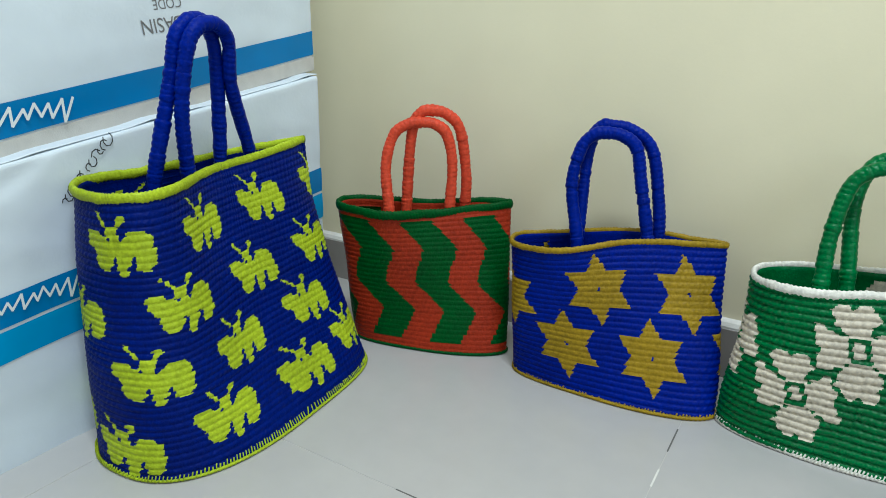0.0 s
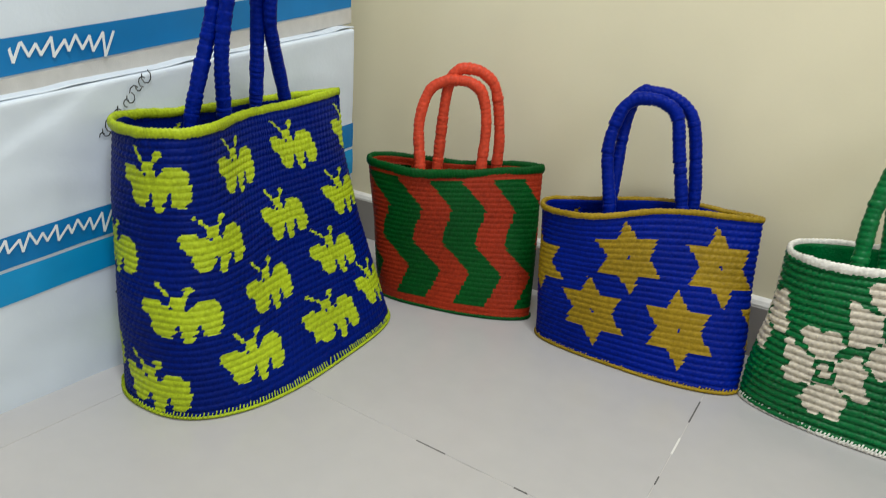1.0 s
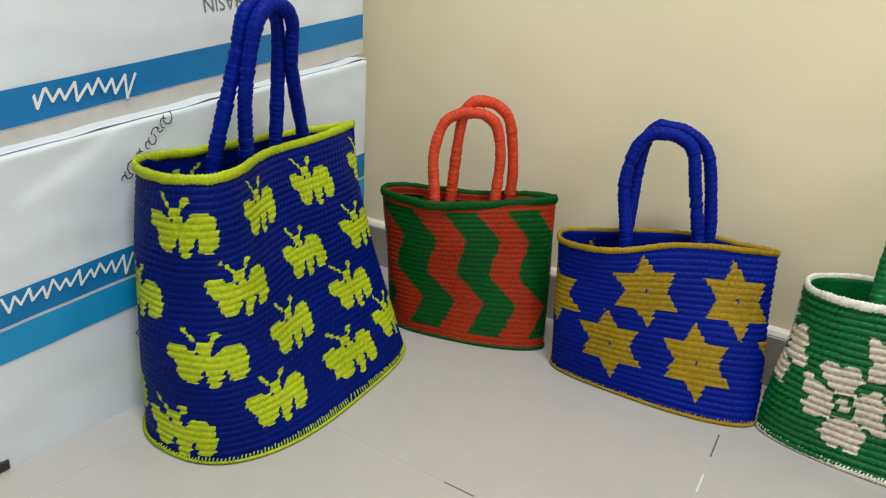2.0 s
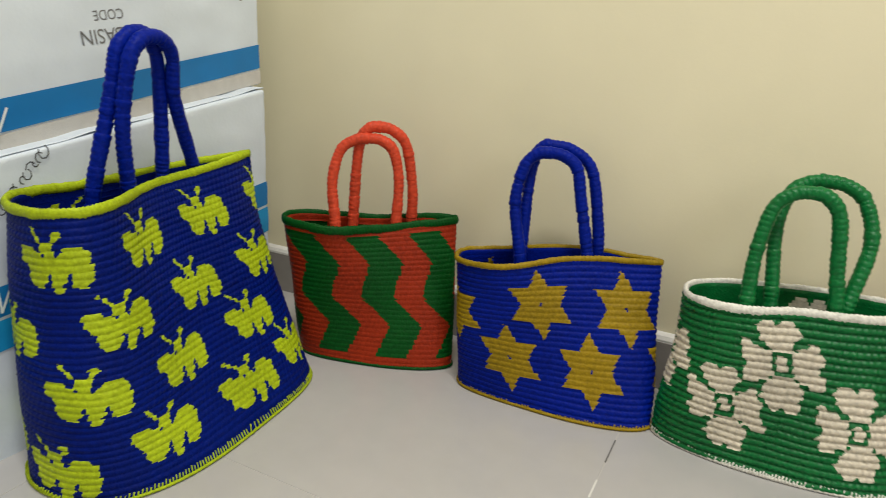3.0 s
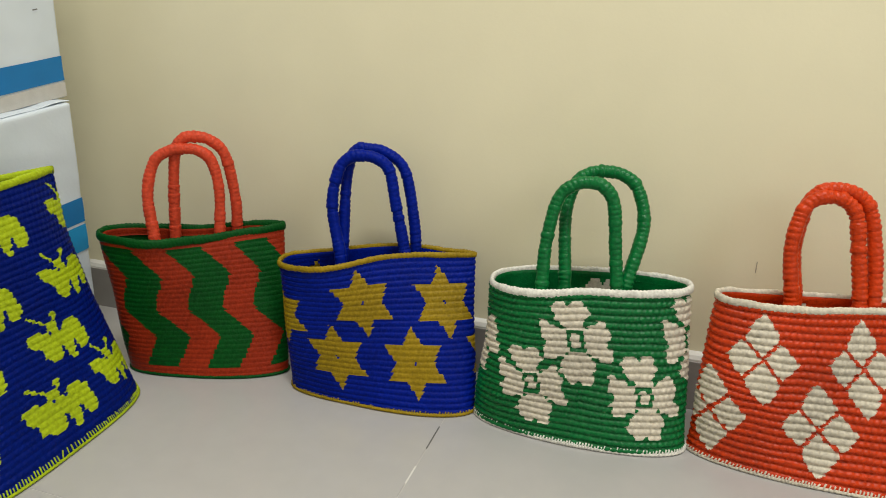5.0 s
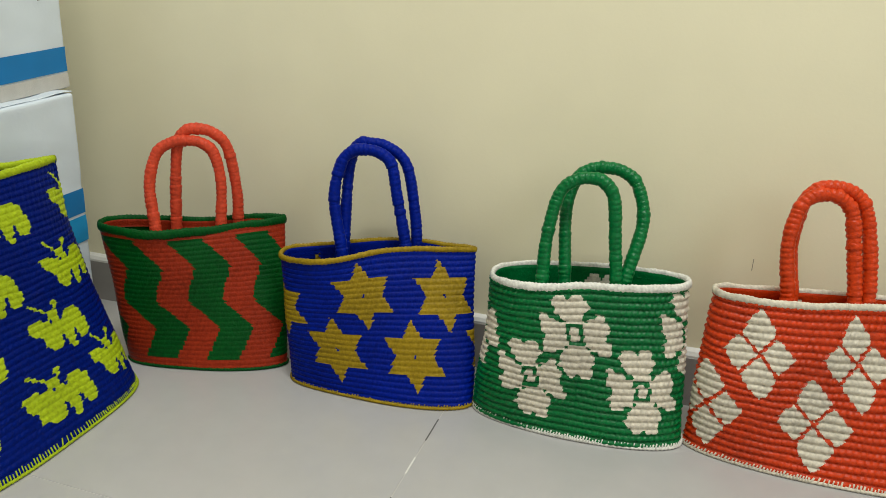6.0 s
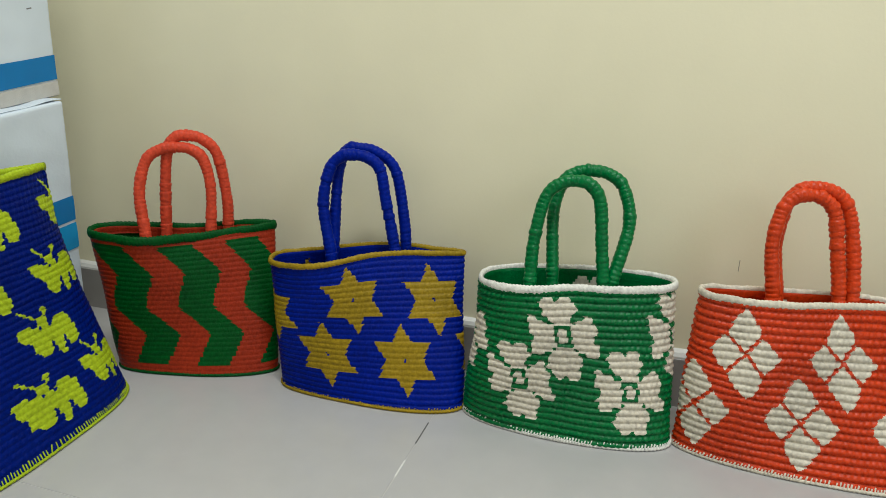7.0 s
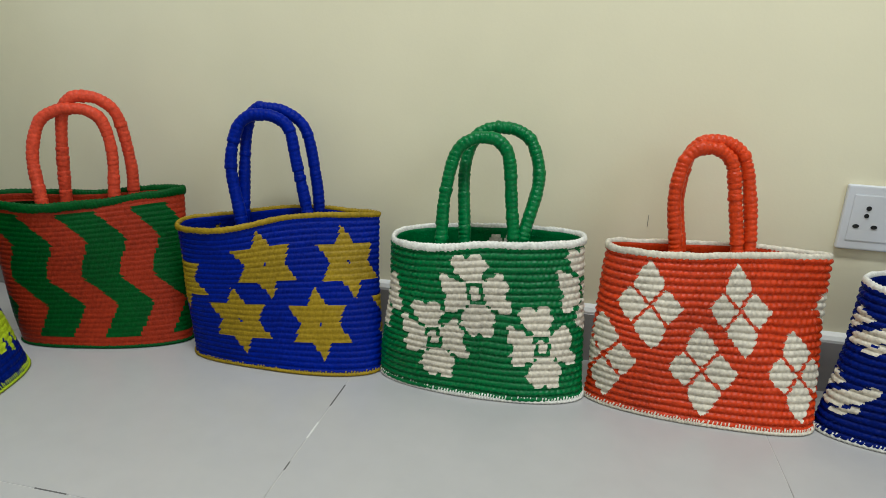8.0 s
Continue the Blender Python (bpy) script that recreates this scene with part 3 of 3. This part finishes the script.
lettering("CODE", up, up_base, UP[0] + 0.0035, -0.400, 0.553, 0.013, 0.14, INK)
pen = []
for i in range(12):
    fy, fz = -0.615 + 0.064 * i / 11, 0.310 + 0.068 * i / 11
    a, r = 0.8 + 1.9 * (i % 2), 0.0048 + 0.0018 * (i * 7 % 3)
    loop = [(fy + r * math.cos(a + k * 0.8) * 0.8, fz + r * math.sin(a + k * 0.8)) for k in range(4 + i * 5 % 4)]
    pen.append(loop)
pen += [[(-0.612, 0.117), (-0.622, 0.108), (-0.616, 0.100), (-0.604, 0.101)]]
strokes("marker_scribble", low, low_base, LOW, low_droop, 0.005, pen, 0.0014, PEN, "black marker strokes")
strokes("hand_hole", up, up_base, UP, up_droop, 0.003, [[(-0.350, 0.577), (-0.343, 0.578)]], 0.007, PEN, "small dark hole")
strokes("scuff", up, up_base, UP, up_droop, 0.003, [[(-0.178, 0.581), (-0.170, 0.583)]], 0.002, INK)
bm = box_bm((LOW[0] - 0.40, LOW[1] + 0.003, LOW[4] + 0.0008), (LOW[0] - 0.0060, LOW[2] + 0.003, LOW[4] + 0.0026), 0.0008, 1)
bmesh.ops.subdivide_edges(bm, edges=[e for e in bm.edges if e.calc_length() > 0.2], cuts=40, use_grid_fill=True)
for q in bm.verts:
    fy = min(max((LOW[2] - q.co.y) / (LOW[2] - LOW[1]), 0), 1)
    q.co.z -= 0.095 * fy - 0.0035 * noise.noise(Vector((q.co.y * 20, 5, 1)))
    q.co.x += 0.0025 * noise.noise(Vector((q.co.y * 16, 1, 1))) * (q.co.x > LOW[0] - 0.05)
    q.co -= low_base
part("top_flap", bm, CARTON, low, "worn top flap edge")
part("tape_end", box_bm((LOW[0] - 0.002, LOW[1] - 0.004, 0.001), (LOW[0] + 0.004, LOW[1] + 0.012, 0.013), 0.001, 1), TAPE, None)
ob = bpy.data.objects["tape_end"]
ob.parent, ob.location = low, -low_base


# ---- socket on the wall ----
def wall_socket(x, z, w, h):
    thing = new("wall_socket")
    thing.location = (x + w / 2, 0.0135, z + h / 2)
    tagged(thing, "white plastic wall socket plate with three-pin outlet", "wall socket")
    part("plate", box_bm((-w / 2, -0.0085, -h / 2), (w / 2, 0.0, h / 2), 0.0035, 3), PLATE, thing, smooth=False)
    outlet = part("outlet", box_bm((-w / 2 + 0.010, -0.0095, -h / 2 + 0.013), (-0.002, -0.0070, h / 2 - 0.013), 0.002, 2), PLATE, thing)
    for px, pz, r, sx in ((-0.0355, 0.015, 0.0036, 1.0), (-0.0365, 0.004, 0.0034, 1.0), (-0.0475, -0.012, 0.003, 1.5), (-0.0235, -0.012, 0.003, 1.5)):
        bm = bmesh.new()
        bmesh.ops.create_cone(bm, cap_ends=True, segments=16, radius1=r, radius2=r * 0.9, depth=0.001,
            matrix=Matrix.Translation((px, -0.0101, pz)) @ Matrix.Rotation(math.pi / 2, 4, "X") @ Matrix.Diagonal((sx, 1, 1, 1)))
        part("pin_hole", bm, HOLE, outlet)
    return thing


wall_socket(0.543, 0.232, 0.135, 0.096)

scuff = part("scuff", box_bm((0.2745, 0.0128, 0.236), (0.2755, 0.0133, 0.254)), SCUFF, bpy.data.objects["wall_north"], "thin grey scuff")

# ---- skirting and floor tiles ----
PITCH, JX, JY = 0.600, -0.149, -0.506
x = JX - 3 * PITCH + 0.32
while x < X1:
    a, b = max(x + 0.0008, X0), min(x + PITCH - 0.0008, X1)
    if b - a > 0.02:
        ob = part("skirting_tile", box_bm((a, 0.0, -0.0025), (b, 0.0133, 0.083), 0.0008, 1), SKIRT, floor, "grey skirting tile")
    x += PITCH
bm = bmesh.new()
n = 160
prof = [(0.0004, 0.0828), (0.0004, 0.0865), (0.004, 0.0925), (0.0132, 0.0965), (0.0132, 0.0828)]
rows = []
for i in range(n + 1):
    xx = X0 + (X1 - X0) * i / n
    wob = 0.0012 * noise.noise(Vector((xx * 25, 0, 0)))
    rows.append([bm.verts.new((xx, y, z + wob * (k in (1, 2, 3)))) for k, (y, z) in enumerate(prof)])
for a, b in zip(rows, rows[1:]):
    for k in range(5):
        bm.faces.new((a[k], a[(k + 1) % 5], b[(k + 1) % 5], b[k]))
tagged(part("trim", bm, BEAD, None), "white cement bead along the skirting top", "trim", kind="structure")

tile_meshes = {}
for i in range(-3, 5):
    for j in range(-5, 2):
        xa, ya = JX + i * PITCH, JY + j * PITCH
        lo = (max(xa, X0), max(ya, Y0))
        hi = (min(xa + PITCH, X1), min(ya + PITCH, 0.0))
        if hi[0] - lo[0] < 0.03 or hi[1] - lo[1] < 0.03:
            continue
        key = (round(hi[0] - lo[0], 4), round(hi[1] - lo[1], 4))
        if key not in tile_meshes:
            bm = box_bm((0.0005, 0.0005, -0.006), (key[0] - 0.0005, key[1] - 0.0005, 0.0), 0.0004, 1)
            me = bpy.data.meshes.new("tile")
            bm.to_mesh(me)
            bm.free()
            me.materials.append(TILE)
            tile_meshes[key] = me
        ob = child("tile", tile_meshes[key], floor)
        ob.location = (lo[0], lo[1], 0)

# dirt and filler left in the joints
for name, lo, hi, mat in (("joint_dirt", (-0.1501, -0.252), (-0.1481, -0.192), DIRT), ("joint_filler", (-0.1502, -0.335), (-0.1478, -0.296), BEAD), ("joint_dirt", (-0.1498, -0.402), (-0.1482, -0.386), DIRT),
        ("joint_dirt", (-0.403, -0.5068), (-0.362, -0.5052), DIRT), ("joint_dirt", (-0.272, -0.5070), (-0.256, -0.5050), DIRT)):
    part(name, box_bm((*lo, -0.0007), (*hi, 0.0004)), mat, floor)
